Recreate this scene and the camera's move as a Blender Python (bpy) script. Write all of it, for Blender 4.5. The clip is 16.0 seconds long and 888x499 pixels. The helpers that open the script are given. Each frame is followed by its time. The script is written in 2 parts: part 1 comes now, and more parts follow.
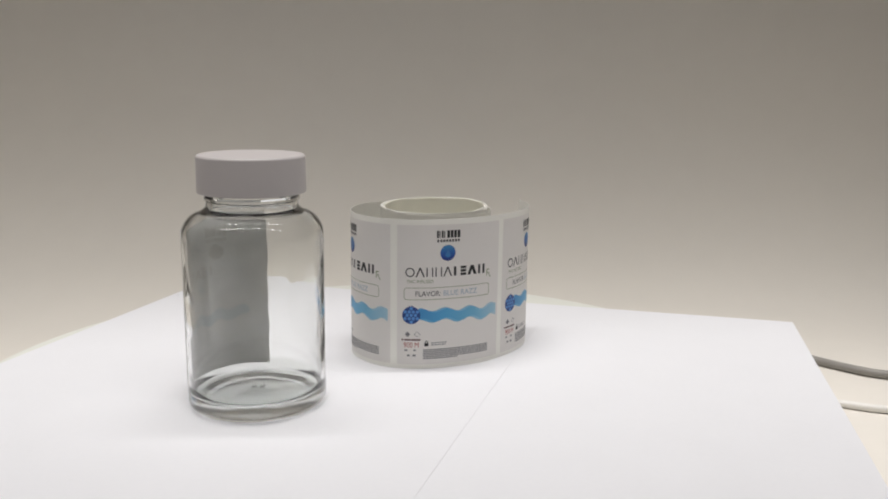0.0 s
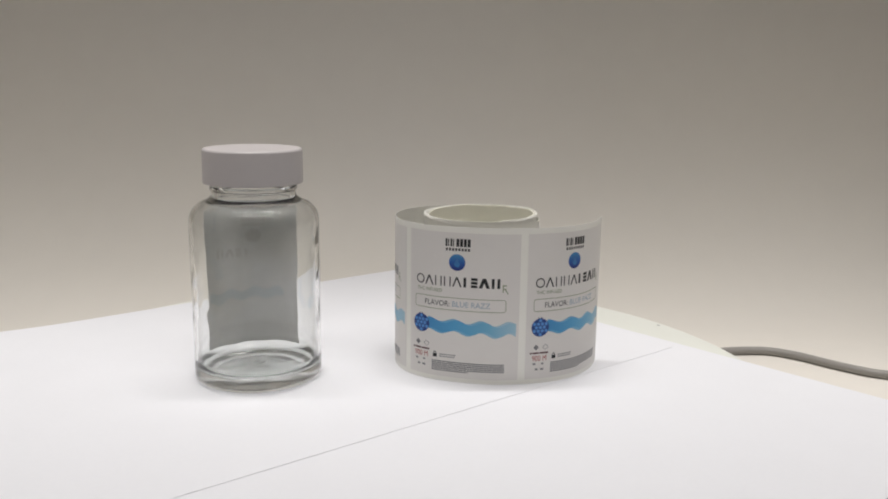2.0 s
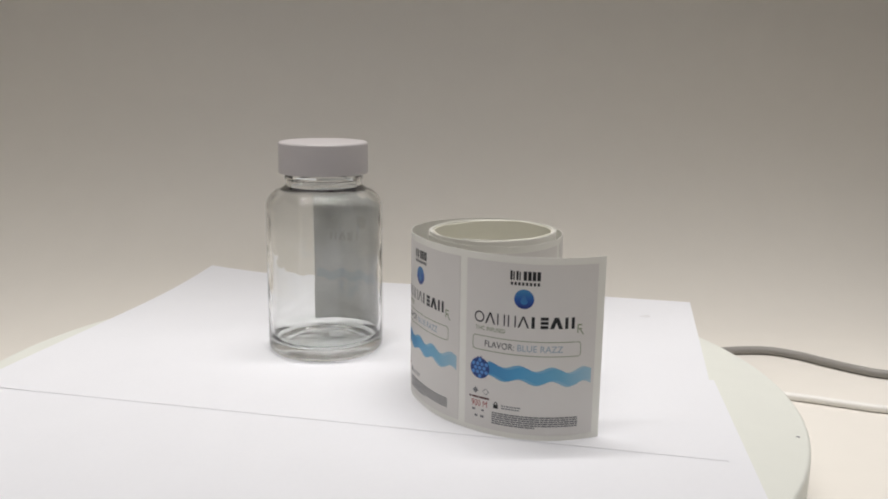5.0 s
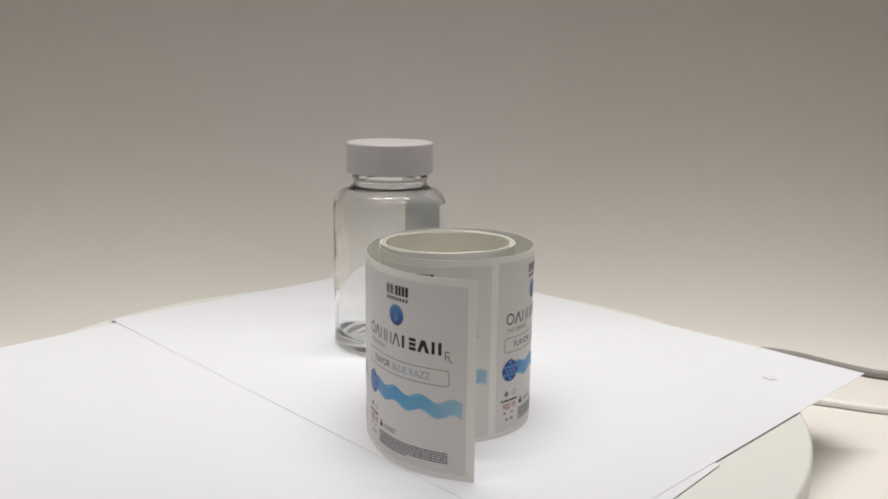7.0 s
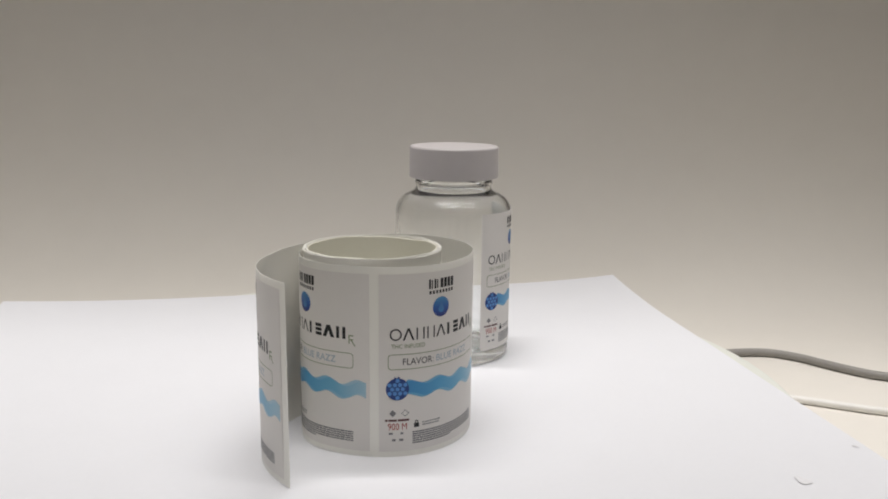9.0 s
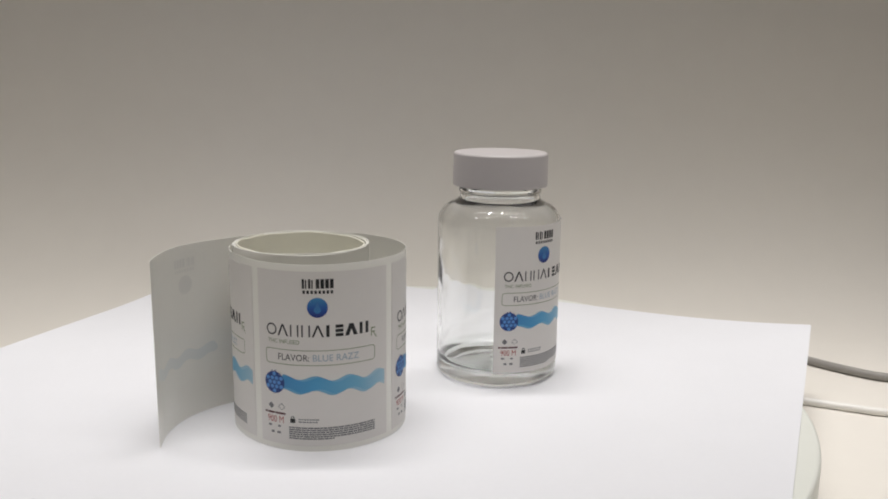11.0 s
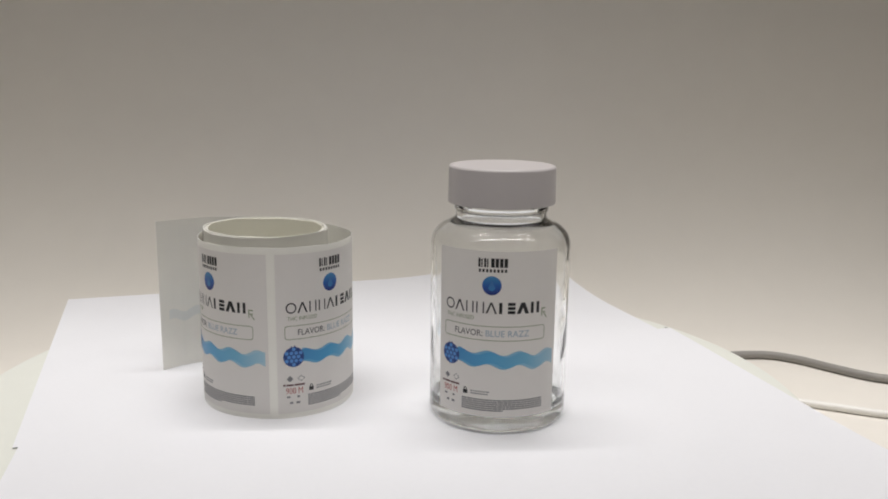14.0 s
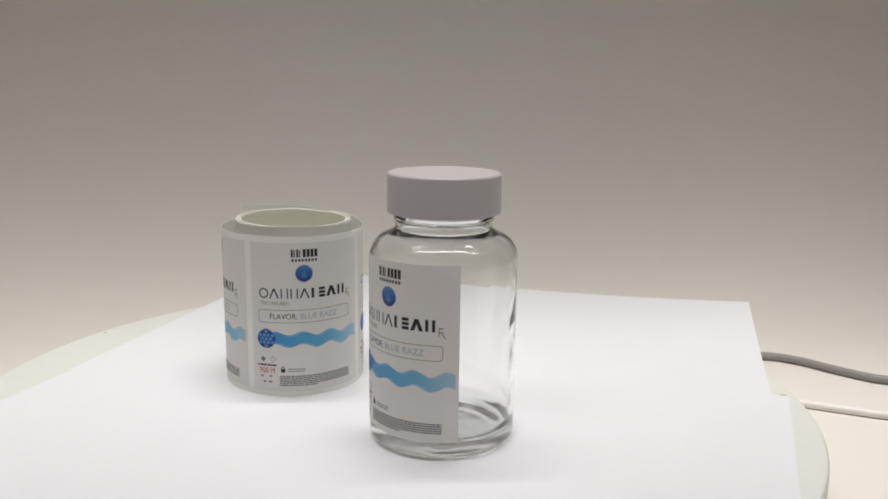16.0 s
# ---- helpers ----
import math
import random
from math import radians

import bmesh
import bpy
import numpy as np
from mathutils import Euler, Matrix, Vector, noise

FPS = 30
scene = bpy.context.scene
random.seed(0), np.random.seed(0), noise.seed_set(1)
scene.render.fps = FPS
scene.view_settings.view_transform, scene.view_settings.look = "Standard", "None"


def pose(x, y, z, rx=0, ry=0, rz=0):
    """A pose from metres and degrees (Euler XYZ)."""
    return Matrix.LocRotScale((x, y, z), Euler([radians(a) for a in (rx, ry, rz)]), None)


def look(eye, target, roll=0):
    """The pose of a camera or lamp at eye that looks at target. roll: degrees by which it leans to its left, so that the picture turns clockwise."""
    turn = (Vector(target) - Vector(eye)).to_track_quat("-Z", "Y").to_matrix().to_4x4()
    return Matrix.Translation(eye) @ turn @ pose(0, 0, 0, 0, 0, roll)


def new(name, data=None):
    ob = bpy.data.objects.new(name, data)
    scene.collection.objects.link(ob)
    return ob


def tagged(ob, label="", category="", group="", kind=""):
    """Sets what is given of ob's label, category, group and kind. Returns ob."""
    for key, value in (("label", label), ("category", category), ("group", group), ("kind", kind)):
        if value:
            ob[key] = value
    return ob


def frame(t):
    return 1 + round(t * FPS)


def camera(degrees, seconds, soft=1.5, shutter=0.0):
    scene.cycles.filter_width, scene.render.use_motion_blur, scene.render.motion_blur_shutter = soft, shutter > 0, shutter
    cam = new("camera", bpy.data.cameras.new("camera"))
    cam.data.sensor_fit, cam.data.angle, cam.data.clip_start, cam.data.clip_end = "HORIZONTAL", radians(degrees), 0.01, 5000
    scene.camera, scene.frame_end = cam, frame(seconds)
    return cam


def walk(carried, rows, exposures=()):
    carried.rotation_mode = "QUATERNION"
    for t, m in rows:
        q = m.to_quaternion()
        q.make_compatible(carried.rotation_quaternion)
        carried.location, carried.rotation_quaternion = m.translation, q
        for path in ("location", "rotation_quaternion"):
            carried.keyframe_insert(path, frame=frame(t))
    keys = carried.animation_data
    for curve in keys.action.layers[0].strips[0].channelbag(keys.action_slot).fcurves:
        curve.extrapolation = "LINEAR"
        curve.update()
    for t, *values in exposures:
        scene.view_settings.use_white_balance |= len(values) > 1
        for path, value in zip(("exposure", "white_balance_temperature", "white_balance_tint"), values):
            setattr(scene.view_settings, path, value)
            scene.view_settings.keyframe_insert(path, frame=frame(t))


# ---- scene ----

SECONDS = 16.0
SPIN = -0.29696  # turn of the platter, radians a second

# ---- camera ----
cam = camera(54.89, SECONDS, soft=1.85)
PAN, TILT, ROLL = 0.07333, 0.20111, 0.719


def eye_at(t):
    s = t / SECONDS - 0.5
    return Vector((-0.002833 * s, -0.3447 - 0.000231 * s, 0.12724 + 0.00338 * s))


# the stand gives a little: tilt by time, in thousandths of a radian
NODS = ((0.0, -0.7), (1.0, -0.5), (2.0, 0.0), (3.0, 0.3), (4.0, 0.7), (5.2, 1.8), (6.2, 2.5), (6.6, 2.4), (7.0, 1.4), (7.5, 0.6), (8.0, 0.6), (9.0, 0.6), (10.2, 0.5),
        (11.5, 0.2), (12.5, -0.9), (13.3, -1.2), (14.0, -0.3), (14.6, 0.2), (15.4, -0.2), (16.0, -0.8))


def aim_at(nod):
    tilt = TILT + nod * 0.001
    return Vector((math.sin(PAN) * math.cos(tilt), math.cos(PAN) * math.cos(tilt), -math.sin(tilt)))


walk(cam, [(t, look(eye_at(t), eye_at(t) + aim_at(nod), ROLL)) for t, nod in NODS])

# ---- light ----
FLOOR_Z = -0.035
BEND_Y, BEND_R, BEND_H = 0.15, 0.11, 0.15  # where the backdrop starts to rise, how far back and how high it curves
WALL_Y = BEND_Y + BEND_R
LAMP_Z = 0.62
world = bpy.data.worlds.new("room")
scene.world = world
world.use_nodes = True
world.node_tree.nodes["Background"].inputs[0].default_value = (1.0, 0.96, 0.91, 1)
world.node_tree.nodes["Background"].inputs[1].default_value = 0.10
scene.view_settings.exposure = 0.0


def strip_lamp(y, power, spread):
    data = bpy.data.lights.new("ceiling_tube", "AREA")
    data.shape, data.size, data.size_y = "RECTANGLE", 1.0, 0.018
    data.energy, data.color = power, (1.0, 0.968, 0.945)
    data.spread = radians(spread)
    ob = new("ceiling_tube_light", data)
    ob.matrix_world = pose(0.02, y, LAMP_Z)
    return ob


strip_lamp(-0.20, 1.03, 90)
strip_lamp(0.055, 0.80, 60)


# ---- materials ----
def material(name, color, rough=0.5, metal=0.0, spread=0.0, scale=200.0, bump=0.0, bump_scale=400.0, translucent=0.0, coat=0.0, spec=0.5):
    m = bpy.data.materials.new(name)
    m.use_nodes = True
    nt = m.node_tree
    p = nt.nodes["Principled BSDF"]
    p.inputs["Roughness"].default_value = rough
    p.inputs["Metallic"].default_value = metal
    p.inputs["Coat Weight"].default_value = coat
    p.inputs["Specular IOR Level"].default_value = spec
    p.inputs["Base Color"].default_value = (*color, 1)
    tc = nt.nodes.new("ShaderNodeTexCoord")
    if spread:
        n1, n2 = nt.nodes.new("ShaderNodeTexNoise"), nt.nodes.new("ShaderNodeTexNoise")
        n1.inputs["Scale"].default_value, n2.inputs["Scale"].default_value = scale, scale * 0.08
        n1.inputs["Detail"].default_value = 5
        mix = nt.nodes.new("ShaderNodeMath")
        mix.operation = "ADD"
        ramp = nt.nodes.new("ShaderNodeMapRange")
        ramp.inputs[1].default_value, ramp.inputs[2].default_value = 0.6, 1.4
        ramp.inputs[3].default_value, ramp.inputs[4].default_value = 1 - spread, 1 + spread
        mul = nt.nodes.new("ShaderNodeVectorMath")
        mul.operation = "SCALE"
        mul.inputs[0].default_value = color
        for n in (n1, n2):
            nt.links.new(tc.outputs["Object"], n.inputs["Vector"])
        nt.links.new(n1.outputs[0], mix.inputs[0])
        nt.links.new(n2.outputs[0], mix.inputs[1])
        nt.links.new(mix.outputs[0], ramp.inputs[0])
        nt.links.new(ramp.outputs[0], mul.inputs["Scale"])
        nt.links.new(mul.outputs[0], p.inputs["Base Color"])
    if bump:
        nb, b = nt.nodes.new("ShaderNodeTexNoise"), nt.nodes.new("ShaderNodeBump")
        nb.inputs["Scale"].default_value, nb.inputs["Detail"].default_value = bump_scale, 4
        b.inputs["Strength"].default_value, b.inputs["Distance"].default_value = bump, 0.0004
        nt.links.new(tc.outputs["Object"], nb.inputs["Vector"])
        nt.links.new(nb.outputs[0], b.inputs["Height"])
        nt.links.new(b.outputs[0], p.inputs["Normal"])
    if translucent:
        tr, ms = nt.nodes.new("ShaderNodeBsdfTranslucent"), nt.nodes.new("ShaderNodeMixShader")
        tr.inputs[0].default_value = (*color, 1)
        ms.inputs[0].default_value = translucent
        nt.links.new(p.outputs[0], ms.inputs[1])
        nt.links.new(tr.outputs[0], ms.inputs[2])
        nt.links.new(ms.outputs[0], nt.nodes["Material Output"].inputs[0])
    return m


def ink_gradient(name, stops, axis):
    """Printed colour that runs along the print's own width (0) or height (1)."""
    m = bpy.data.materials.new(name)
    m.use_nodes = True
    nt = m.node_tree
    p = nt.nodes["Principled BSDF"]
    p.inputs["Roughness"].default_value = 0.4
    uv, sep, ramp = nt.nodes.new("ShaderNodeUVMap"), nt.nodes.new("ShaderNodeSeparateXYZ"), nt.nodes.new("ShaderNodeValToRGB")
    uv.uv_map = "print"
    while len(ramp.color_ramp.elements) < len(stops):
        ramp.color_ramp.elements.new(0.5)
    for el, (at, col) in zip(ramp.color_ramp.elements, stops):
        el.position, el.color = at, (*col, 1)
    nt.links.new(uv.outputs[0], sep.inputs[0])
    nt.links.new(sep.outputs[axis], ramp.inputs[0])
    nt.links.new(ramp.outputs[0], p.inputs["Base Color"])
    return m


def glass_material(name, tint, rough=0.0):
    m = bpy.data.materials.new(name)
    m.use_nodes = True
    nt = m.node_tree
    p = nt.nodes["Principled BSDF"]
    p.inputs["Base Color"].default_value = (*tint, 1)
    p.inputs["Roughness"].default_value = rough
    p.inputs["IOR"].default_value = 1.5
    p.inputs["Transmission Weight"].default_value = 1.0
    tc, nb, b = nt.nodes.new("ShaderNodeTexCoord"), nt.nodes.new("ShaderNodeTexNoise"), nt.nodes.new("ShaderNodeBump")
    nb.inputs["Scale"].default_value = 40
    b.inputs["Strength"].default_value, b.inputs["Distance"].default_value = 0.6, 0.0015
    nt.links.new(tc.outputs["Object"], nb.inputs["Vector"])
    nt.links.new(nb.outputs[0], b.inputs["Height"])
    nt.links.new(b.outputs[0], p.inputs["Normal"])
    return m


M_SWEEP = material("white_backdrop_paper", (0.80, 0.765, 0.705), 0.75, spread=0.015, scale=60, bump=0.06, bump_scale=300)
M_ROOM = material("beige_wall_paint", (0.50, 0.48, 0.45), 0.85, spread=0.03, scale=20)
M_PAPER = material("white_copy_paper", (0.865, 0.872, 0.905), 0.7, spread=0.012, scale=500, bump=0.05, bump_scale=1500, translucent=0.12)
M_PLATTER = material("pale_green_plastic", (0.77, 0.785, 0.73), 0.35, spread=0.02, scale=80)
M_BASE = material("grey_plastic", (0.35, 0.35, 0.34), 0.5, spread=0.04, scale=90)
M_CAP = material("white_cap_plastic", (0.545, 0.515, 0.515), 0.42, spread=0.012, scale=300, bump=0.03, bump_scale=900)
M_GLASS = glass_material("clear_glass", (0.985, 0.992, 0.986))
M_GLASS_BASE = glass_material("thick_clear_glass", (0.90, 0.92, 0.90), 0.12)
M_LINER = material("glassine_liner", (0.98, 0.968, 0.91), 0.3, spread=0.02, scale=120, bump=0.04, bump_scale=200, translucent=0.12, coat=0.3)
M_INNER_LINER = material("cream_inner_liner", (0.985, 0.968, 0.86), 0.45, spread=0.03, scale=120, bump=0.05, bump_scale=200, translucent=0.12)
M_LABEL = material("label_paper", (0.86, 0.833, 0.80), 0.45, spread=0.012, scale=250, bump=0.03, bump_scale=500, translucent=0.14)
M_LABEL_BACK = material("label_glue_side", (0.80, 0.80, 0.775), 0.5, spread=0.13, scale=110, bump=0.05, bump_scale=300, translucent=0.25)
M_BLACK = material("black_ink", (0.012, 0.012, 0.014), 0.5)
M_GREY = material("grey_ink", (0.20, 0.20, 0.21), 0.5)
M_RED = material("red_ink", (0.40, 0.045, 0.035), 0.5)
M_DARK_RED = material("dark_red_ink", (0.10, 0.025, 0.025), 0.5)
M_GREEN = material("grey_green_ink", (0.22, 0.27, 0.13), 0.5)
M_PALEBLUE = material("pale_blue_ink", (0.38, 0.47, 0.54), 0.5)
M_NAVY = material("navy_ink", (0.012, 0.05, 0.22), 0.45)
M_BERRY = material("blue_ink", (0.09, 0.28, 0.66), 0.45)
M_WAVE = ink_gradient("wave_ink", [(0.0, (0.04, 0.25, 0.54)), (0.35, (0.07, 0.34, 0.61)), (0.7, (0.15, 0.42, 0.62)), (1.0, (0.36, 0.56, 0.68))], 0)
M_WAVE_PALE = ink_gradient("pale_wave_ink", [(0.0, (0.10, 0.36, 0.60)), (0.6, (0.20, 0.46, 0.65)), (1.0, (0.42, 0.59, 0.69))], 0)
M_EMBLEM = ink_gradient("emblem_ink", [(0.0, (0.01, 0.02, 0.16)), (0.5, (0.015, 0.10, 0.38)), (1.0, (0.05, 0.24, 0.46))], 1)
M_DROP = ink_gradient("drop_ink", [(0.0, (0.03, 0.20, 0.48)), (1.0, (0.05, 0.15, 0.38))], 1)
M_CABLE = material("grey_cable_rubber", (0.30, 0.285, 0.265), 0.5, spread=0.05, scale=150)
M_WHITE_CORD = material("white_cord_plastic", (0.86, 0.84, 0.80), 0.4, spread=0.02, scale=150)
M_SMUDGE = material("grey_smudge", (0.77, 0.77, 0.79), 0.8, spread=0.06, scale=900)
# flat inks that put the print's show-through into colour
M_GHOST = material("painted_label_show_through", (0.70, 0.69, 0.655), 0.5, translucent=0.2)
M_GHOST_BLUE = material("blue_painted_label_show_through", (0.66, 0.71, 0.71), 0.5, translucent=0.2)
M_GHOST_PALE = material("painted_liner_show_through", (0.89, 0.88, 0.835), 0.5, translucent=0.12)
M_GHOST_BLUE_PALE = material("blue_painted_liner_show_through", (0.86, 0.88, 0.855), 0.5, translucent=0.12)


# ---- helpers for meshes ----
def mesh_of(name, verts, faces, mat, smooth=False):
    me = bpy.data.meshes.new(name)
    me.from_pydata([tuple(v) for v in verts], [], faces)
    me.materials.append(mat)
    if smooth:
        for f in me.polygons:
            f.use_smooth = True
    return me


def part(name, bm, mat, parent=None, label="", smooth=False):
    me = bpy.data.meshes.new(name)
    bmesh.ops.recalc_face_normals(bm, faces=bm.faces)
    bm.to_mesh(me)
    bm.free()
    me.materials.append(mat)
    if smooth:
        for f in me.polygons:
            f.use_smooth = True
        me.set_sharp_from_angle(angle=radians(40))
    ob = new(name, me)
    if parent is not None:
        ob.parent = parent
    if label:
        tagged(ob, label)
    return ob


def lathe(profile, steps=96):
    """A turned body from (radius, height) pairs; a radius of 0 closes it."""
    bm = bmesh.new()
    rings = []
    for r, z in profile:
        if r < 1e-7:
            rings.append([bm.verts.new((0, 0, z))])
        else:
            rings.append([bm.verts.new((r * math.cos(2 * math.pi * k / steps), r * math.sin(2 * math.pi * k / steps), z)) for k in range(steps)])
    for a, b in zip(rings, rings[1:]):
        for k in range(steps):
            j = (k + 1) % steps
            if len(a) == 1 and len(b) == 1:
                continue
            if len(a) == 1:
                bm.faces.new((a[0], b[j], b[k]))
            elif len(b) == 1:
                bm.faces.new((a[k], a[j], b[0]))
            else:
                bm.faces.new((a[k], a[j], b[j], b[k]))
    return bm


def arc(cx, cz, r, a0, a1, n=8):
    return [(cx + r * math.cos(radians(a0 + (a1 - a0) * k / n)), cz + r * math.sin(radians(a0 + (a1 - a0) * k / n))) for k in range(n + 1)]


def tube(points, radius, sides=14):
    bm = bmesh.new()
    pts = [Vector(p) for p in points]
    rings = []
    for i, p in enumerate(pts):
        d = (pts[min(i + 1, len(pts) - 1)] - pts[max(i - 1, 0)]).normalized()
        side = d.cross(Vector((0, 0, 1))).normalized()
        up = side.cross(d)
        rings.append([bm.verts.new(p + radius * (math.cos(2 * math.pi * k / sides) * side + math.sin(2 * math.pi * k / sides) * up)) for k in range(sides)])
    for a, b in zip(rings, rings[1:]):
        for k in range(sides):
            bm.faces.new((a[k], a[(k + 1) % sides], b[(k + 1) % sides], b[k]))
    bm.faces.new(rings[0][::-1])
    bm.faces.new(rings[-1])
    return bm


def smooth_line(points, n=12):
    """A soft curve through points."""
    pts = [Vector(p) for p in points]
    pts = [2 * pts[0] - pts[1]] + pts + [2 * pts[-1] - pts[-2]]
    out = []
    for a, b, c, d in zip(pts, pts[1:], pts[2:], pts[3:]):
        for k in range(n):
            s = k / n
            out.append(0.5 * (2 * b + (c - a) * s + (2 * a - 5 * b + 4 * c - d) * s * s + (3 * b - a - 3 * c + d) * s ** 3))
    return out + [pts[-2]]


# ---- setting ----
def sweep():
    """The backdrop: a flat floor that curves up into a wall, 3 mm thick."""
    line = [(-1.2, FLOOR_Z), (-0.4, FLOOR_Z), (0.0, FLOOR_Z)] + [(BEND_Y + BEND_R * math.sin(radians(a)), FLOOR_Z + BEND_H - BEND_H * math.cos(radians(a))) for a in range(0, 91, 3)]
    line += [(WALL_Y, z) for z in (0.25, 0.35, 0.5)]
    back = [(y + (0.003 if z > FLOOR_Z + 0.01 else 0), z - 0.003) for y, z in line]
    xs = [-0.9 + 1.8 * k / 40 for k in range(41)]
    verts, faces = [], []
    n = len(line)
    for x in xs:
        verts += [(x, y, z) for y, z in line] + [(x, y, z) for y, z in back]
    for i in range(len(xs) - 1):
        for k in range(n - 1):
            a, b = i * 2 * n + k, (i + 1) * 2 * n + k
            faces += [(a, b, b + 1, a + 1), (a + n, a + n + 1, b + n + 1, b + n)]
    ob = new("backdrop", mesh_of("backdrop", verts, faces, M_SWEEP, True))
    tagged(ob, "seamless warm white backdrop sheet curving up into a wall", "backdrop", kind="structure")


def slab(name, x0, y0, z0, x1, y1, z1, mat, label):
    bm = bmesh.new()
    bmesh.ops.create_cube(bm, size=1)
    for v in bm.verts:
        v.co = Vector(((x0 + x1) / 2 + v.co.x * (x1 - x0), (y0 + y1) / 2 + v.co.y * (y1 - y0), (z0 + z1) / 2 + v.co.z * (z1 - z0)))
    ob = part(name, bm, mat)
    return tagged(ob, label, name.split("_")[0], kind="structure")


sweep()
# unseen walls and ceiling, added close in so that they bounce lamp light
for wall_name, box in (("wall_west", (-0.96, -1.25, FLOOR_Z, -0.95, 0.5, 0.8)), ("wall_east", (0.95, -1.25, FLOOR_Z, 0.96, 0.5, 0.8)), ("wall_north", (-0.95, 0.5, FLOOR_Z, 0.95, 0.51, 0.8)), ("wall_south", (-0.95, -1.26, FLOOR_Z, 0.95, -1.25, 0.8))):
    slab(wall_name, *box, M_ROOM, "plain painted wall of the room around the table")
slab("ceiling", -0.96, -1.26, 0.8, 0.96, 0.51, 0.81, M_ROOM, "plain unseen ceiling, added to close the place and bounce light")
slab("table", -0.96, -1.26, FLOOR_Z - 0.06, 0.96, 0.51, FLOOR_Z - 0.006, M_ROOM, "plain pale table top under the backdrop")


def cables():
    def rest(points, radius):
        """Lays points on the backdrop, also where it starts to rise."""
        return [(x, y, FLOOR_Z + radius + BEND_H * (1 - math.sqrt(1 - (max(0.0, y - BEND_Y) / BEND_R) ** 2))) for x, y, _ in points]

    z = 0.0
    pts = smooth_line(rest([(0.163, 0.108, z), (0.194, 0.125, z), (0.225, 0.128, z), (0.242, 0.119, z), (0.254, 0.105, z), (0.266, 0.092, z), (0.278, 0.084, z), (0.31, 0.074, z), (0.40, 0.070, z), (0.60, 0.10, z)], 0.0024))
    ob = part("power_cable", tube(pts, 0.0024), M_CABLE, smooth=True)
    tagged(ob, "grey rubber power cable lying on the white backdrop", "cable")
    pts = smooth_line(rest([(0.150, 0.075, z), (0.180, 0.068, z), (0.210, 0.055, z), (0.234, 0.043, z), (0.250, 0.036, z), (0.30, 0.022, z), (0.46, 0.01, z), (0.60, 0.02, z)], 0.002))
    ob = part("white_cord", tube(pts, 0.002), M_WHITE_CORD, smooth=True)
    tagged(ob, "thin white plastic cord lying on the white backdrop", "cord")


cables()


# ---- turntable ----
def make_turntable():
    root = tagged(new("turntable"), "round pale green plastic turntable under white paper sheets", "turntable")
    r, top, bot = 0.1704, -0.0008, -0.0205
    prof = [(0, top), (r - 0.0015, top)] + arc(r - 0.0015, top - 0.0015, 0.0015, 90, 0, 4)[1:] + [(r, bot + 0.001), (r - 0.001, bot), (0, bot)]
    plate = part("platter", lathe(prof, 160), M_PLATTER, root)
    plate.location = (-0.001, -0.002, 0)
    for f in plate.data.polygons:
        f.use_smooth = abs(f.normal.z) < 0.95
    part("base", lathe([(0, bot), (0.10, bot), (0.10, FLOOR_Z + 0.001), (0.098, FLOOR_Z), (0, FLOOR_Z)], 96), M_BASE, root, "grey round foot of the turntable")
    return root


# ---- paper sheets ----
BENDS = 7  # strips in which a corner bends


def make_sheet(label, corner, along, length, width, z, flaps, ripple):
    """A sheet whose long edge starts at corner and runs at the angle along; it lies to the left of that edge. flaps: (azimuth of the corner, where its bend begins, the corner's own distance)."""
    root = tagged(new("paper_sheet"), label, "paper", group="paper sheets on the turntable")
    d = Vector((math.cos(along), math.sin(along), 0))
    s = Vector((-d.y, d.x, 0))
    o = Vector((*corner, 0))
    nx, ny = 66, 46
    bm = bmesh.new()
    grid = [[bm.verts.new(o + d * length * i / nx + s * width * j / ny) for j in range(ny + 1)] for i in range(nx + 1)]
    for i in range(nx):
        for j in range(ny):
            bm.faces.new((grid[i][j], grid[i + 1][j], grid[i + 1][j + 1], grid[i][j + 1]))

    def cut_out(source, way, dist, keep_far):
        piece = source.copy()
        bmesh.ops.bisect_plane(piece, geom=piece.verts[:] + piece.edges[:] + piece.faces[:], plane_co=way * dist, plane_no=way, clear_inner=keep_far, clear_outer=not keep_far)
        return piece

    def shape(b):
        for v in b.verts:
            h = ripple * max(0, noise.noise(v.co * 14) + 0.35)
            h *= min(1, max(0, (math.hypot(v.co.x, v.co.y) - 0.105) / 0.05))
            v.co.z = h + z
        low = bmesh.ops.extrude_face_region(b, geom=b.faces[:])
        for g in low["geom"]:
            if isinstance(g, bmesh.types.BMVert):
                g.co.z -= 0.00009

    body, joints = bm, []
    for azimuth, near, tip in flaps:
        way = Vector((math.cos(azimuth), math.sin(azimuth), 0))
        rest, strips = body, []
        for k in range(BENDS):
            inner = near + (tip - near) * k / BENDS
            outer_part, inner_part = cut_out(rest, way, inner, True), cut_out(rest, way, inner, False)
            rest.free()
            rest = outer_part
            if k == 0:
                body = inner_part
            else:
                strips.append((inner_part, inner_edge))
            inner_edge = inner
        strips.append((rest, inner_edge))
        made = []
        for b, dist in strips:
            shape(b)
            for v in b.verts:
                v.co -= way * dist + Vector((0, 0, z))
                v.co = Matrix.Rotation(-azimuth, 3, "Z") @ v.co
            made.append((part("corner_strip", b, M_PAPER, root, smooth=True), dist))
        joints.append((made, azimuth, z))
    shape(body)
    part("sheet", body, M_PAPER, root, smooth=True)
    return root, joints


# ---- label print ----
class Flat:
    """Flat print in millimetres: u along the label, z up."""

    def __init__(self):
        self.v, self.f = [], []

    def add(self, verts, faces):
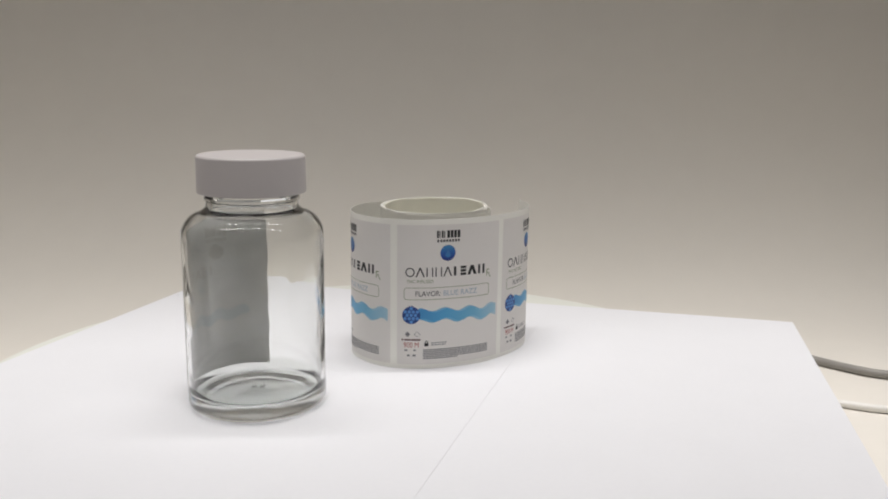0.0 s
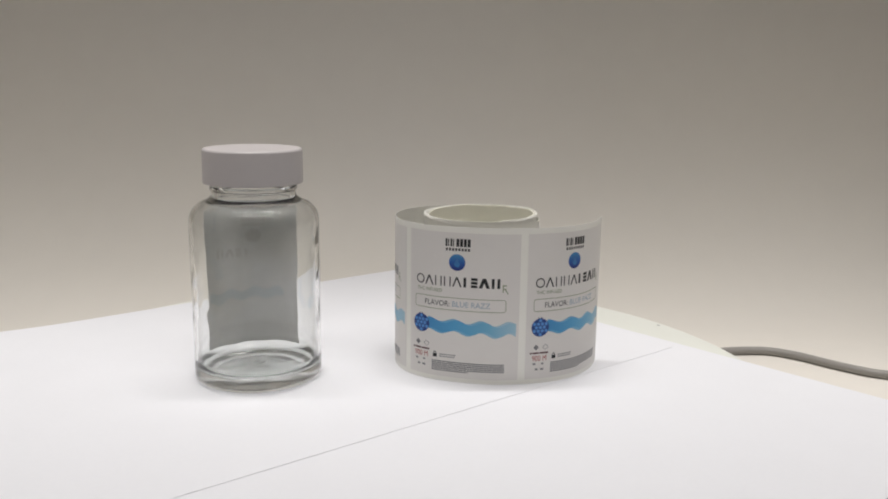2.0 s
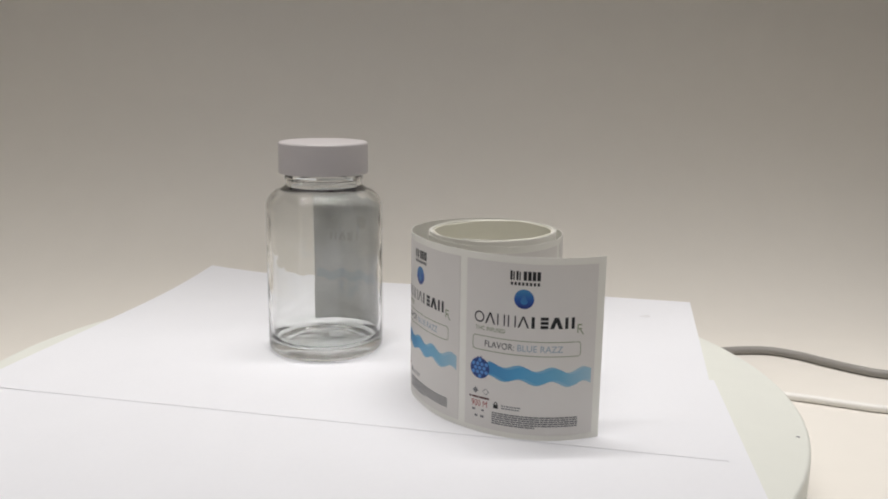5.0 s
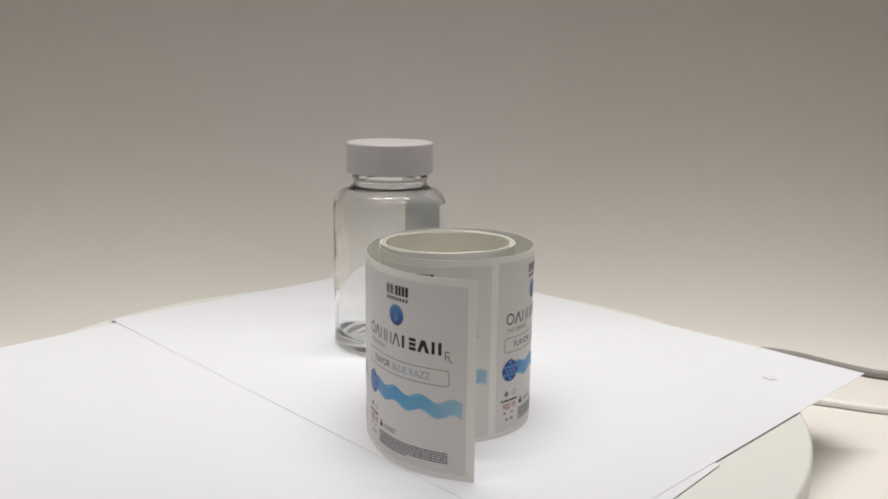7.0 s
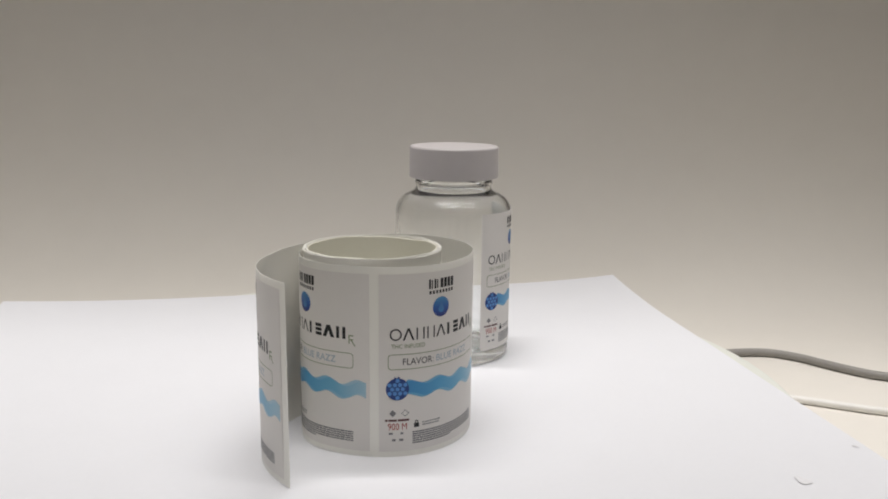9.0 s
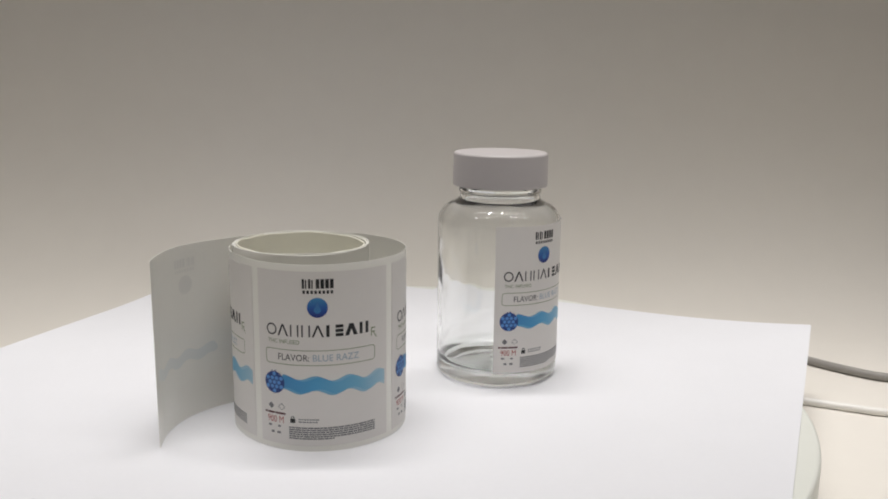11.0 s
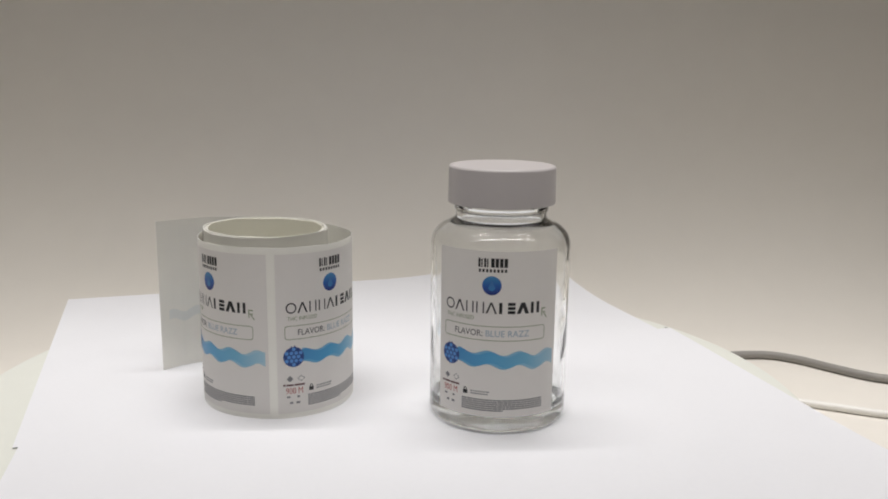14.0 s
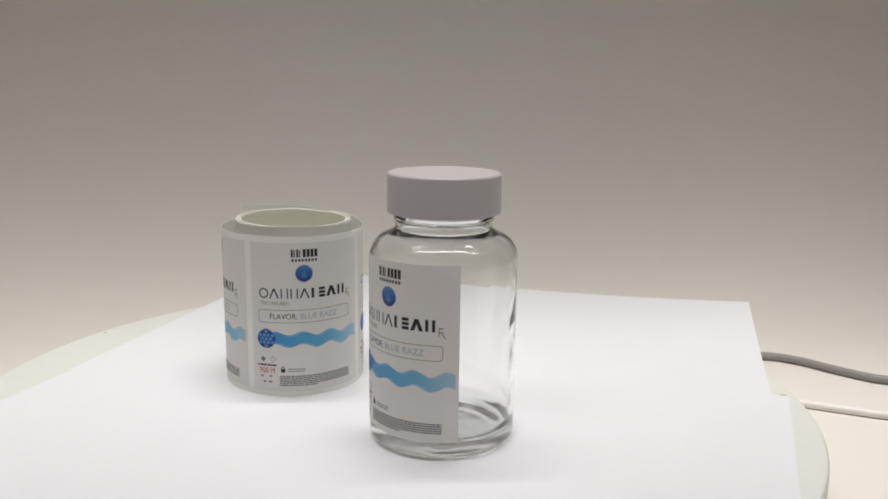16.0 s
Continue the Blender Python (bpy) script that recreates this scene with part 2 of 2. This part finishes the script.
        k = len(self.v)
        self.v += verts
        self.f += [tuple(i + k for i in f) for f in faces]
        return self

    def strip(self, us, lows, highs):
        n = len(us)
        verts = [(u, z) for u, z in zip(us, lows)] + [(u, z) for u, z in zip(us, highs)]
        return self.add(verts, [(i, i + 1, n + i + 1, n + i) for i in range(n - 1)])

    def rect(self, u0, z0, u1, z1):
        n = max(1, int((u1 - u0) / 1.2))
        us = [u0 + (u1 - u0) * i / n for i in range(n + 1)]
        return self.strip(us, [z0] * (n + 1), [z1] * (n + 1))

    def ring(self, outer, inner):
        n = len(outer)
        return self.add(outer + inner, [(i, (i + 1) % n, n + (i + 1) % n, n + i) for i in range(n)])

    def disc(self, u, z, r, n=28, squash=1.0):
        cs = [-math.cos(math.pi * k / n) for k in range(n + 1)]
        hs = [squash * r * math.sqrt(max(0.0, 1 - c * c)) for c in cs]
        return self.strip([u + r * c for c in cs], [z - h for h in hs], [z + h for h in hs])

    def poly(self, pts):
        return self.add(list(pts), [tuple(range(len(pts)))])

    def text(self, body, u, z, height, width):
        cu = bpy.data.curves.new("lettering", "FONT")
        cu.body, cu.size, cu.resolution_u = body, 1.0, 3
        ob = new("lettering", cu)
        bpy.context.view_layer.update()
        me = bpy.data.meshes.new_from_object(ob)
        xs, ys = [w.co.x for w in me.vertices], [w.co.y for w in me.vertices]
        x0, kx, kz = min(xs), width / (max(xs) - min(xs)), height / (max(ys) - min(ys))
        self.add([(u + (w.co.x - x0) * kx, z + (w.co.y - min(ys)) * kz) for w in me.vertices], [tuple(p.vertices) for p in me.polygons])
        bpy.data.objects.remove(ob)
        bpy.data.meshes.remove(me)
        bpy.data.curves.remove(cu)
        return self


def rounded(u0, z0, u1, z1, r, n=5, m=26):
    pts = []
    for cu, cz, a in ((u1 - r, z1 - r, 0), (u0 + r, z1 - r, 90), (u0 + r, z0 + r, 180), (u1 - r, z0 + r, 270)):
        pts += [(cu + r * math.cos(radians(a + 90 * k / n)), cz + r * math.sin(radians(a + 90 * k / n))) for k in range(n + 1)]
        if a in (0, 180):
            e = (u0 + r, z1) if a == 0 else (u1 - r, z0)
            pts += [(pts[-1][0] + (e[0] - pts[-1][0]) * k / m, e[1]) for k in range(1, m)]
    return pts


LABEL_W, LABEL_LOW, LABEL_HIGH = 48.0, 2.0, 63.6


def wave_band(phase, low, high):
    us = [8.2 + 38.6 * i / 110 for i in range(111)]
    mid = [24.3 + (0.55 + 0.012 * u) * math.sin((u - 8) * 0.55 + phase) - 0.02 * (u - 8) for u in us]
    grow = [min(1, (u - 7.2) / 2.5) for u in us]
    return us, [m + low * k for m, k in zip(mid, grow)], [m + high * k for m, k in zip(mid, grow)]


def label_prints():
    """Name, material, print, height over the label in millimetres."""
    out = []
    brand = Flat()
    for k, w in enumerate((0.75, 0.45, 0.75, 0.45)):
        brand.rect(17.0 + k * 1.05, 57.9, 17.0 + k * 1.05 + w, 61.1 - 0.25 * (k % 2))
    for k in range(4):
        brand.rect(21.6 + k * 1.55, 57.9, 21.6 + k * 1.55 + 1.2, 61.1)
    for k in range(8):
        brand.rect(17.2 + k * 1.32, 56.1, 17.2 + k * 1.32 + 0.8, 57.2)
    out.append(("brand_mark", M_BLACK, brand, 0.05))
    out.append(("emblem", M_EMBLEM, Flat().disc(22.0, 51.3, 3.45), 0.05))
    cs = [-math.cos(math.pi * k / 16) for k in range(17)]
    drop = Flat().strip([22.0 + 1.25 * c for c in cs], [50.6 - 1.25 * math.sqrt(max(0, 1 - c * c)) for c in cs], [53.5 - 2.9 * abs(c) ** 0.8 for c in cs])
    out.append(("emblem_drop", M_DROP, drop, 0.09))
    low, high = 41.1, 45.2

    def mark(flat, shape, u0, u1, stroke):
        """A plain figure between the two lines: round, peak, pair of bars, stack of bars or one bar."""
        mid, half = (u0 + u1) / 2, (u1 - u0) / 2
        if shape == "round":
            zc, hz = (low + high) / 2, (high - low) / 2
            ways = [(math.cos(2 * math.pi * k / 28), math.sin(2 * math.pi * k / 28)) for k in range(28)]
            flat.ring([(mid + half * c, zc + hz * d) for c, d in ways], [(mid + (half - stroke) * c, zc + (hz - stroke) * d) for c, d in ways])
        elif shape == "peak":
            w = stroke * 1.3
            flat.poly([(u0, low), (u0 + w, low), (mid + w / 2, high), (mid - w / 2, high)])
            flat.poly([(u1 - w, low), (u1, low), (mid + w / 2, high), (mid - w / 2, high)])
        elif shape == "pair":
            flat.rect(u0, low, u0 + stroke, high)
            flat.rect(u1 - stroke, low, u1, high)
        elif shape == "stack":
            for z0 in (low, (low + high - stroke) / 2, high - stroke):
                flat.rect(u0, z0, u1, z0 + stroke)
        else:
            flat.rect(u0, low, u0 + stroke, high)

    thin, heavy = Flat(), Flat()
    for shape, u0, u1 in (("round", 3.6, 7.6), ("peak", 7.9, 11.9), ("pair", 12.6, 15.5), ("pair", 16.5, 19.4), ("peak", 20.0, 24.0)):
        mark(thin, shape, u0, u1, 0.5)
    for shape, u0, u1 in (("bar", 24.8, 27.0), ("stack", 27.9, 30.6), ("peak", 31.1, 35.7), ("pair", 36.4, 39.8)):
        mark(heavy, shape, u0, u1, 1.1)
    out.append(("light_mark", M_BLACK, thin, 0.05))
    out.append(("bold_mark", M_BLACK, heavy, 0.05))
    sign = Flat().rect(40.9, 39.6, 41.25, 42.6).rect(41.25, 42.2, 42.6, 42.6).rect(41.25, 40.9, 42.6, 41.2).poly([(41.6, 40.9), (42.0, 40.9), (43.4, 38.9), (43.0, 38.9)])
    out.append(("small_sign", M_GREEN, sign, 0.05))
    out.append(("lettering", M_GREEN, Flat().text("THC INFUSED", 4.1, 38.4, 1.45, 11.6), 0.05))
    out.append(("box_outline", M_GREEN, Flat().ring(rounded(3.0, 31.0, 42.5, 36.4, 1.2), rounded(3.22, 31.22, 42.28, 36.18, 1.0)), 0.05))
    out.append(("lettering", M_BLACK, Flat().text("FLAVOR:", 8.0, 32.55, 2.3, 11.0), 0.05))
    out.append(("lettering", M_PALEBLUE, Flat().text("BLUE RAZZ", 20.2, 32.55, 2.3, 15.8), 0.05))
    out.append(("pale_wave", M_WAVE_PALE, Flat().strip(*wave_band(0.7, -2.7, 2.5)), 0.04))
    out.append(("wave", M_WAVE, Flat().strip(*wave_band(0.0, -2.2, 2.0)), 0.07))
    berry = Flat().disc(6.2, 24.2, 3.9, 24).poly([(5.0, 27.0), (5.2, 28.6), (6.0, 27.9), (6.6, 28.8), (7.3, 27.6), (8.2, 27.6), (7.6, 26.6)])
    out.append(("berry_outline", M_NAVY, berry, 0.10))
    beads = Flat()
    for row in range(-2, 3):
        for k in range(-2, 3):
            u, z = 6.2 + 1.75 * (k + 0.5 * (row % 2)), 24.2 + 1.5 * row
            if math.hypot(u - 6.2, z - 24.2) < 3.3:
                beads.disc(u, z, 0.70, 10)
    out.append(("berry_beads", M_BERRY, beads, 0.13))
    icons = Flat().poly([(3.4, 15.6), (4.6, 14.4), (5.8, 15.6), (4.6, 16.9)])
    out.append(("icon", M_GREY, icons, 0.05))
    d = [(7.4, 15.6), (8.8, 14.4), (10.2, 15.6), (8.8, 16.9)]
    out.append(("icon", M_GREY, Flat().ring(d, [(8.8 + (u - 8.8) * 0.8, 15.6 + (z - 15.6) * 0.8) for u, z in d]), 0.05))
    dashes = Flat()
    for u0, u1 in ((2.0, 2.9), (3.2, 6.0), (6.3, 10.2)):
        dashes.rect(u0, 12.8, u1, 13.5)
    out.append(("small_print", M_DARK_RED, dashes, 0.05))
    out.append(("lettering", M_RED, Flat().text("900 M", 3.0, 9.7, 2.4, 6.4), 0.05))
    small = Flat()
    for u0, z0, u1, z1 in ((3.3, 8.1, 4.6, 8.8), (7.2, 8.1, 8.2, 8.8), (4.4, 5.7, 5.6, 6.5), (6.8, 5.7, 8.2, 6.5)):
        small.rect(u0, z0, u1, z1)
    out.append(("small_print", M_GREY, small, 0.05))
    lock = Flat().rect(11.9, 10.2, 13.7, 11.7).ring([(12.2, 11.7), (12.2, 12.4), (12.8, 12.8), (13.4, 12.4), (13.4, 11.7)], [(12.5, 11.7), (12.5, 12.2), (12.8, 12.4), (13.1, 12.2), (13.1, 11.7)])
    out.append(("lock_icon", M_BLACK, lock, 0.05))
    tiny = Flat()
    rnd = random.Random(4)
    for z0 in (11.4, 10.5):
        u = 14.9
        while u < 21.5:
            w = rnd.uniform(0.6, 1.3)
            tiny.rect(u, z0, u + w, z0 + 0.42)
            u += w + 0.2
    out.append(("small_print", M_GREY, tiny, 0.05))
    fine = Flat()
    for k in range(6):
        z0, u = 8.3 - 0.78 * k, 11.4
        end = 42.2 if k < 5 else 27
        while u < end:
            w = min(rnd.uniform(0.7, 2.2), end - u + 0.05)
            fine.rect(u, z0, u + w, z0 + 0.50)
            u += w + 0.18
    out.append(("fine_print", M_GREY, fine, 0.05))
    return out


PRINTS = label_prints()


def bent(name, flat, mat, place, over, parent):
    verts = [place(u, z, over) for u, z in flat.v]
    me = mesh_of(name, verts, flat.f, mat)
    us, zs = [p[0] for p in flat.v], [p[1] for p in flat.v]
    u0, z0, du, dz = min(us), min(zs), max(us) - min(us), max(zs) - min(zs)
    layer = me.uv_layers.new(name="print")
    for loop in me.loops:
        u, z = flat.v[loop.vertex_index]
        layer.data[loop.index].uv = ((u - u0) / du, (z - z0) / dz)
    ob = new(name, me)
    ob.parent = parent
    return ob


def make_label(place, parent, ghost=0.0):
    """The printed label, 0.1 mm thick, bent by place(u, z, over) and set on its parent."""
    n = 48
    bm = bmesh.new()
    front = [[bm.verts.new(place(LABEL_W * i / n, z, 0.0)) for z in (LABEL_LOW, LABEL_HIGH)] for i in range(n + 1)]
    back = [[bm.verts.new(place(LABEL_W * i / n, z, -0.1)) for z in (LABEL_LOW, LABEL_HIGH)] for i in range(n + 1)]
    for i in range(n):
        bm.faces.new((front[i][0], front[i + 1][0], front[i + 1][1], front[i][1]))
        bm.faces.new((back[i][0], back[i][1], back[i + 1][1], back[i + 1][0])).material_index = 1
        bm.faces.new((front[i][1], front[i + 1][1], back[i + 1][1], back[i][1]))
        bm.faces.new((front[i][0], back[i][0], back[i + 1][0], front[i + 1][0]))
    for i in (0, n):
        bm.faces.new((front[i][0], front[i][1], back[i][1], back[i][0]))
    lab = part("label", bm, M_LABEL, parent, "white printed label with a blue wave and berry", smooth=True)
    lab.data.materials.append(M_LABEL_BACK)
    for name, mat, flat, over in PRINTS:
        bent(name, flat, mat, place, over, lab)
    if ghost:
        # pale copies laid on the back paint in light showing the print through
        for name, mat, flat, over in PRINTS:
            inks = (M_GHOST_PALE, M_GHOST_BLUE_PALE) if ghost < -0.2 else (M_GHOST, M_GHOST_BLUE)
            if name in ("emblem", "wave", "brand_mark") or (name == "bold_mark" and ghost > -0.2):
                bent(name + "_painted_show_through", flat, inks[name == "wave"], place, ghost, lab)
    return lab


# ---- glass bottle ----
BOTTLE = Vector((-0.04728, -0.02205, 0.00005))
BODY_R = 26.3


def make_bottle():
    root = tagged(new("pill_bottle"), "clear glass pill bottle with white screw cap and printed label", "bottle")
    mm = 0.001
    inner = BODY_R - 1.5
    outside = [(0, 1.3), (9, 1.2), (17, 0.7), (21, 0.15), (23.0, 0.0)] + arc(BODY_R - 3.0, 3.0, 3.0, -80, 0, 6) + [(BODY_R, 8.0), (BODY_R, 20), (BODY_R, 45), (BODY_R, 66.0)]
    outside += arc(BODY_R - 8.6, 66.5, 8.6, 0, 78, 12)
    outside += [(18.6, 75.6), (17.5, 76.4), (17.0, 77.4), (17.0, 79.2), (17.6, 79.7), (17.6, 80.6), (17.0, 81.2), (16.6, 90), (16.2, 93.0)]
    inside = [(14.6, 93.0), (14.6, 78.0), (15.3, 75.6)] + [(r - 1.4, z - 0.8) for r, z in reversed(arc(BODY_R - 8.6, 66.5, 8.6, 0, 74, 12))]
    inside += [(inner + 0.15, 56), (inner - 0.1, 45), (inner - 0.45, 33), (inner - 0.1, 20), (inner, 9.5)] + arc(inner - 4.0, 9.2, 4.0, 0, -80, 6)[1:] + [(16, 4.9), (8, 5.4), (0, 5.6)]
    low_out, low_in = outside.index((BODY_R, 8.0)), inside.index((inner, 9.5))
    glass = part("glass_body", lathe([(r * mm, z * mm) for r, z in outside[low_out:] + inside[:low_in + 1]], 128), M_GLASS, root, "clear glass body with rounded shoulder", smooth=True)
    glass.visible_shadow = False
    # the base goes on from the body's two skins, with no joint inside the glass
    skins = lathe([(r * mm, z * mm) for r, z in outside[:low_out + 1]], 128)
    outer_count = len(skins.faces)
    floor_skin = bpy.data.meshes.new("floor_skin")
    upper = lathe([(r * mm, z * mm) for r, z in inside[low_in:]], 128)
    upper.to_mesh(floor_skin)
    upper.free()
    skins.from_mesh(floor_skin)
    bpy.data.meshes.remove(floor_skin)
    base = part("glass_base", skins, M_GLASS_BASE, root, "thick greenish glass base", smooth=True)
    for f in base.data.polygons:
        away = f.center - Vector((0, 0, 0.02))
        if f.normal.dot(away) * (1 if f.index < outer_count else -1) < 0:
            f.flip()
    for x, y, w, h in ((-1.6, 0.3, 1.9, 3.0), (1.5, 0.0, 1.9, 3.0)):
        ridge = bmesh.new()
        bmesh.ops.create_cube(ridge, size=1)
        for v in ridge.verts:
            v.co = Vector(((x + v.co.x * w * (1 if v.co.z < 0 else 0.6)) * mm, (y + v.co.y * h * (1 if v.co.z < 0 else 0.75)) * mm, (5.75 + v.co.z * 0.5) * mm))
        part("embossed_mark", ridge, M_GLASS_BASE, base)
    # cap: a shallow cup with a soft rim, hollow underneath
    capo = [(0, 96.2), (12, 96.25), (18.4, 96.2)] + arc(18.9, 95.1, 1.1, 85, 0, 5) + [(20.05, 88), (20.1, 82.9)] + arc(19.7, 82.6, 0.4, 0, -90, 3)
    capi = [(18.2, 82.2), (18.1, 84), (18.1, 94.3), (0, 94.3)]
    part("cap", lathe([(r * mm, z * mm) for r, z in capo + capi], 128), M_CAP, root, "smooth white plastic screw cap", smooth=True)
    r0, a0 = BODY_R + 0.18, radians(134.4)

    def place(u, z, over):
        a = a0 + (u - 22.0) / r0
        return ((r0 + over) * mm * math.cos(a), (r0 + over) * mm * math.sin(a), (z + 4.8) * mm)

    make_label(place, root, -0.14)
    return root


# ---- roll of labels ----
ROLL = Vector((0.021, 0.041, 0.00005))
ROLL_H = 66.0


def table_at(table, a):
    for (a0, r0), (a1, r1) in zip(table, table[1:]):
        if a <= a1:
            s = max(0.0, (a - a0) / (a1 - a0))
            return r0 + (r1 - r0) * s
    return table[-1][1]


def roll_path():
    """The wound strip seen from above, in millimetres: tight turns, one loose turn, and a straightened tail."""
    turns, step = 3, 0.42
    start = -40 - 360 * turns
    inner_coil = (4.0, 0.0)
    loose = [(-40, 24.7), (0, 28.0), (12, 28.6), (38, 27.7), (52, 27.4), (70, 27.9), (106, 29.8), (140, 31.6), (165, 33.3), (196, 34.1), (236, 32.6), (262, 30.6), (284, 29.4), (300, 30.2), (318, 33.0), (331, 35.6), (341, 38.4), (352, 42.6), (362, 47.0), (372, 50.8), (382, 53.6), (392.5, 57.0)]
    pts = []
    a = start
    while a <= 392.5:
        if a < -40:
            r, c = 24.7 - step * (-40 - a) / 360, inner_coil
        else:
            r = sum(table_at(loose, a + k) for k in (-9, -6, -3, 0, 3, 6, 9)) / 7 if -31 < a < 383 else table_at(loose, a)
            s = min(1, (a + 40) / 80)
            s = s * s * (3 - 2 * s)
            c = (inner_coil[0] * (1 - s), 0.0)
        r += 0.12 * math.sin(radians(a * 2.3))
        pts.append(Vector((c[0] + r * math.cos(radians(a)), c[1] + r * math.sin(radians(a)), 0)))
        a += 2.5
    return pts


def make_roll():
    root = tagged(new("label_roll"), "roll of printed labels on cream liner, its end unwound", "label roll")
    mm = 0.001
    pts = roll_path()
    n = len(pts)
    out = []
    for i in range(n):
        d = (pts[min(i + 1, n - 1)] - pts[max(i - 1, 0)]).normalized()
        out.append(Vector((d.y, -d.x, 0)))
    length = [0.0]
    for a, b in zip(pts, pts[1:]):
        length.append(length[-1] + (b - a).length)
    bm = bmesh.new()
    rings = []
    rnd = random.Random(2)
    edge = 0.0
    for i, (p, o) in enumerate(zip(pts, out)):
        edge = 0.9 * edge + rnd.uniform(-0.06, 0.06)
        inner_turn = max(0.0, min(1.0, (n - 175 - i) / 40))
        thick = 0.18 + 0.21 * inner_turn
        lo, hi = 0.0, ROLL_H + edge + inner_turn * (1.7 + 0.3 * math.sin(i * 0.043) + 0.25 * math.sin(i * 0.117 + 1.0))
        rings.append([bm.verts.new((p + o * off) * mm + Vector((0, 0, z * mm))) for off, z in ((-thick, lo), (0.0, lo), (0.0, hi), (-thick, hi))])
    for a, b in zip(rings, rings[1:]):
        for k in range(4):
            bm.faces.new((a[k], a[(k + 1) % 4], b[(k + 1) % 4], b[k]))
    bm.faces.new(rings[0])
    bm.faces.new(rings[-1][::-1])
    liner = part("liner", bm, M_LINER, root, "cream translucent liner strip wound in turns", smooth=False)
    # plain sleeve added in place of the innermost liner turns
    sleeve = [(22.5, 0.2), (22.95, 0.2), (22.95, 67.5), (22.85, 67.6), (22.6, 67.6), (22.5, 67.5), (22.5, 40), (22.5, 0.2)]
    ring = lathe([(r * mm, z * mm) for r, z in sleeve], 96)
    for v in ring.verts:
        a = math.atan2(v.co.y, v.co.x)
        if v.co.z > 0.06:
            v.co.z += (0.5 * math.sin(a + 0.6) + 0.22 * math.sin(3 * a) + 0.12 * math.sin(8 * a + 1.0)) * mm
        v.co.x += 4.0 * mm
    part("inner_coil", ring, M_INNER_LINER, root, "added cream sleeve with an uneven rim, standing in for the inner liner turns", smooth=True)
    tail_end = length[-1]
    pitch = 51.1

    def at(s):
        s = max(0.0, min(s, tail_end))
        lo, hi = 0, n - 1
        while hi - lo > 1:
            m = (lo + hi) // 2
            lo, hi = (m, hi) if length[m] <= s else (lo, m)
        k = (s - length[lo]) / (length[hi] - length[lo])
        return pts[lo].lerp(pts[hi], k), out[lo].lerp(out[hi], k).normalized()

    for k in range(5):
        s0 = tail_end - 3.0 - LABEL_W - pitch * k

        def place(u, z, over, s0=s0):
            p, o = at(s0 + u)
            q = (p + o * (0.13 + over)) * mm
            return (q.x, q.y, z * mm)

        make_label(place, root, -0.36 if k == 0 else 0.0)
    return root


turntable = make_turntable()
under_sheet, under_joints = make_sheet("white copy paper sheet under another, corner overhanging the turntable", (0.129, -0.2055), radians(72.5), 0.297, 0.2085, -0.00017,
                                       [(radians(-57.9), 0.172, 0.2426), (radians(19.6), 0.172, 0.2317)], 0.0001)
upper_sheet, upper_joints = make_sheet("white copy paper sheet lying under the bottle and the roll", (-0.0133, -0.1676), math.atan2(0.2766, 0.1075), 0.297, 0.211, 0.0,
                                       [(radians(203.6), 0.172, 0.228)], 0.0003)


def make_smudge_or_shade(parent, x, y, z, rx, ry, mat):
    bm = lathe([(0, 0.00004), (0.7, 0.00003), (1, 0.0), (0, 0.0)], 24)
    for v in bm.verts:
        wob = 1 + 0.18 * math.sin(3 * math.atan2(v.co.y, v.co.x) + x * 900)
        v.co = Vector((x + v.co.x * rx * wob, y + v.co.y * ry * wob, z + v.co.z))
    part("smudge_or_shade", bm, mat, parent, "faint grey smudge or painted corner shade")


make_smudge_or_shade(upper_sheet, -0.0765, 0.1485, 0.00042, 0.0020, 0.0029, M_SMUDGE)
make_smudge_or_shade(upper_sheet, -0.1157, 0.1405, 0.00042, 0.0008, 0.0012, M_SMUDGE)
# dark fleck: paints in the small shade at the sheet's curled corner
make_smudge_or_shade(upper_sheet, -0.0122, -0.1655, 0.0004, 0.0006, 0.0014, M_BASE)
make_smudge_or_shade(turntable, 0.0773, 0.1446, -0.00078, 0.0007, 0.0007, M_GREY)
bottle = make_bottle()
roll = make_roll()


# ---- what moves ----
def motions():
    times = [SECONDS * k / 64 for k in range(65)]

    def turned(t):
        return Matrix.Rotation(SPIN * t, 4, "Z")

    for thing, at in ((turntable, Vector()), (under_sheet, Vector()), (upper_sheet, Vector()), (bottle, BOTTLE), (roll, ROLL)):
        walk(thing, [(t, turned(t) @ Matrix.Translation(at)) for t in times])
    # a corner that reaches past the platter slides up the curved backdrop as it goes by behind
    for joints, tops in ((under_joints, ((12.6, 2.0, 50, 4), (17.0, 1.6, 20, 0))), (upper_joints, ((6.65, 1.6, 32, 7),))):
        for (made, azimuth, z), (peak, span, most, curl) in zip(joints, tops):
            way = Vector((math.cos(azimuth), math.sin(azimuth), 0))
            turn = Matrix.Rotation(azimuth, 4, "Z")
            rows = [[] for _ in made]
            for t in times:
                rise = max(0.0, math.cos(min(1.0, abs(t - peak) / span) * math.pi / 2)) ** 1.5
                total = curl + (most - curl) * rise
                out, up = made[0][1], z
                for k, (strip, dist) in enumerate(made):
                    lean = total * (k + 1) / len(made)
                    rows[k].append((t, Matrix.Translation(way * out + Vector((0, 0, up))) @ turn @ pose(0, 0, 0, 0, -lean, 0)))
                    if k + 1 < len(made):
                        run = made[k + 1][1] - dist
                        out += run * math.cos(radians(lean))
                        up += run * math.sin(radians(lean))
            for (strip, dist), keyed in zip(made, rows):
                walk(strip, keyed)


motions()
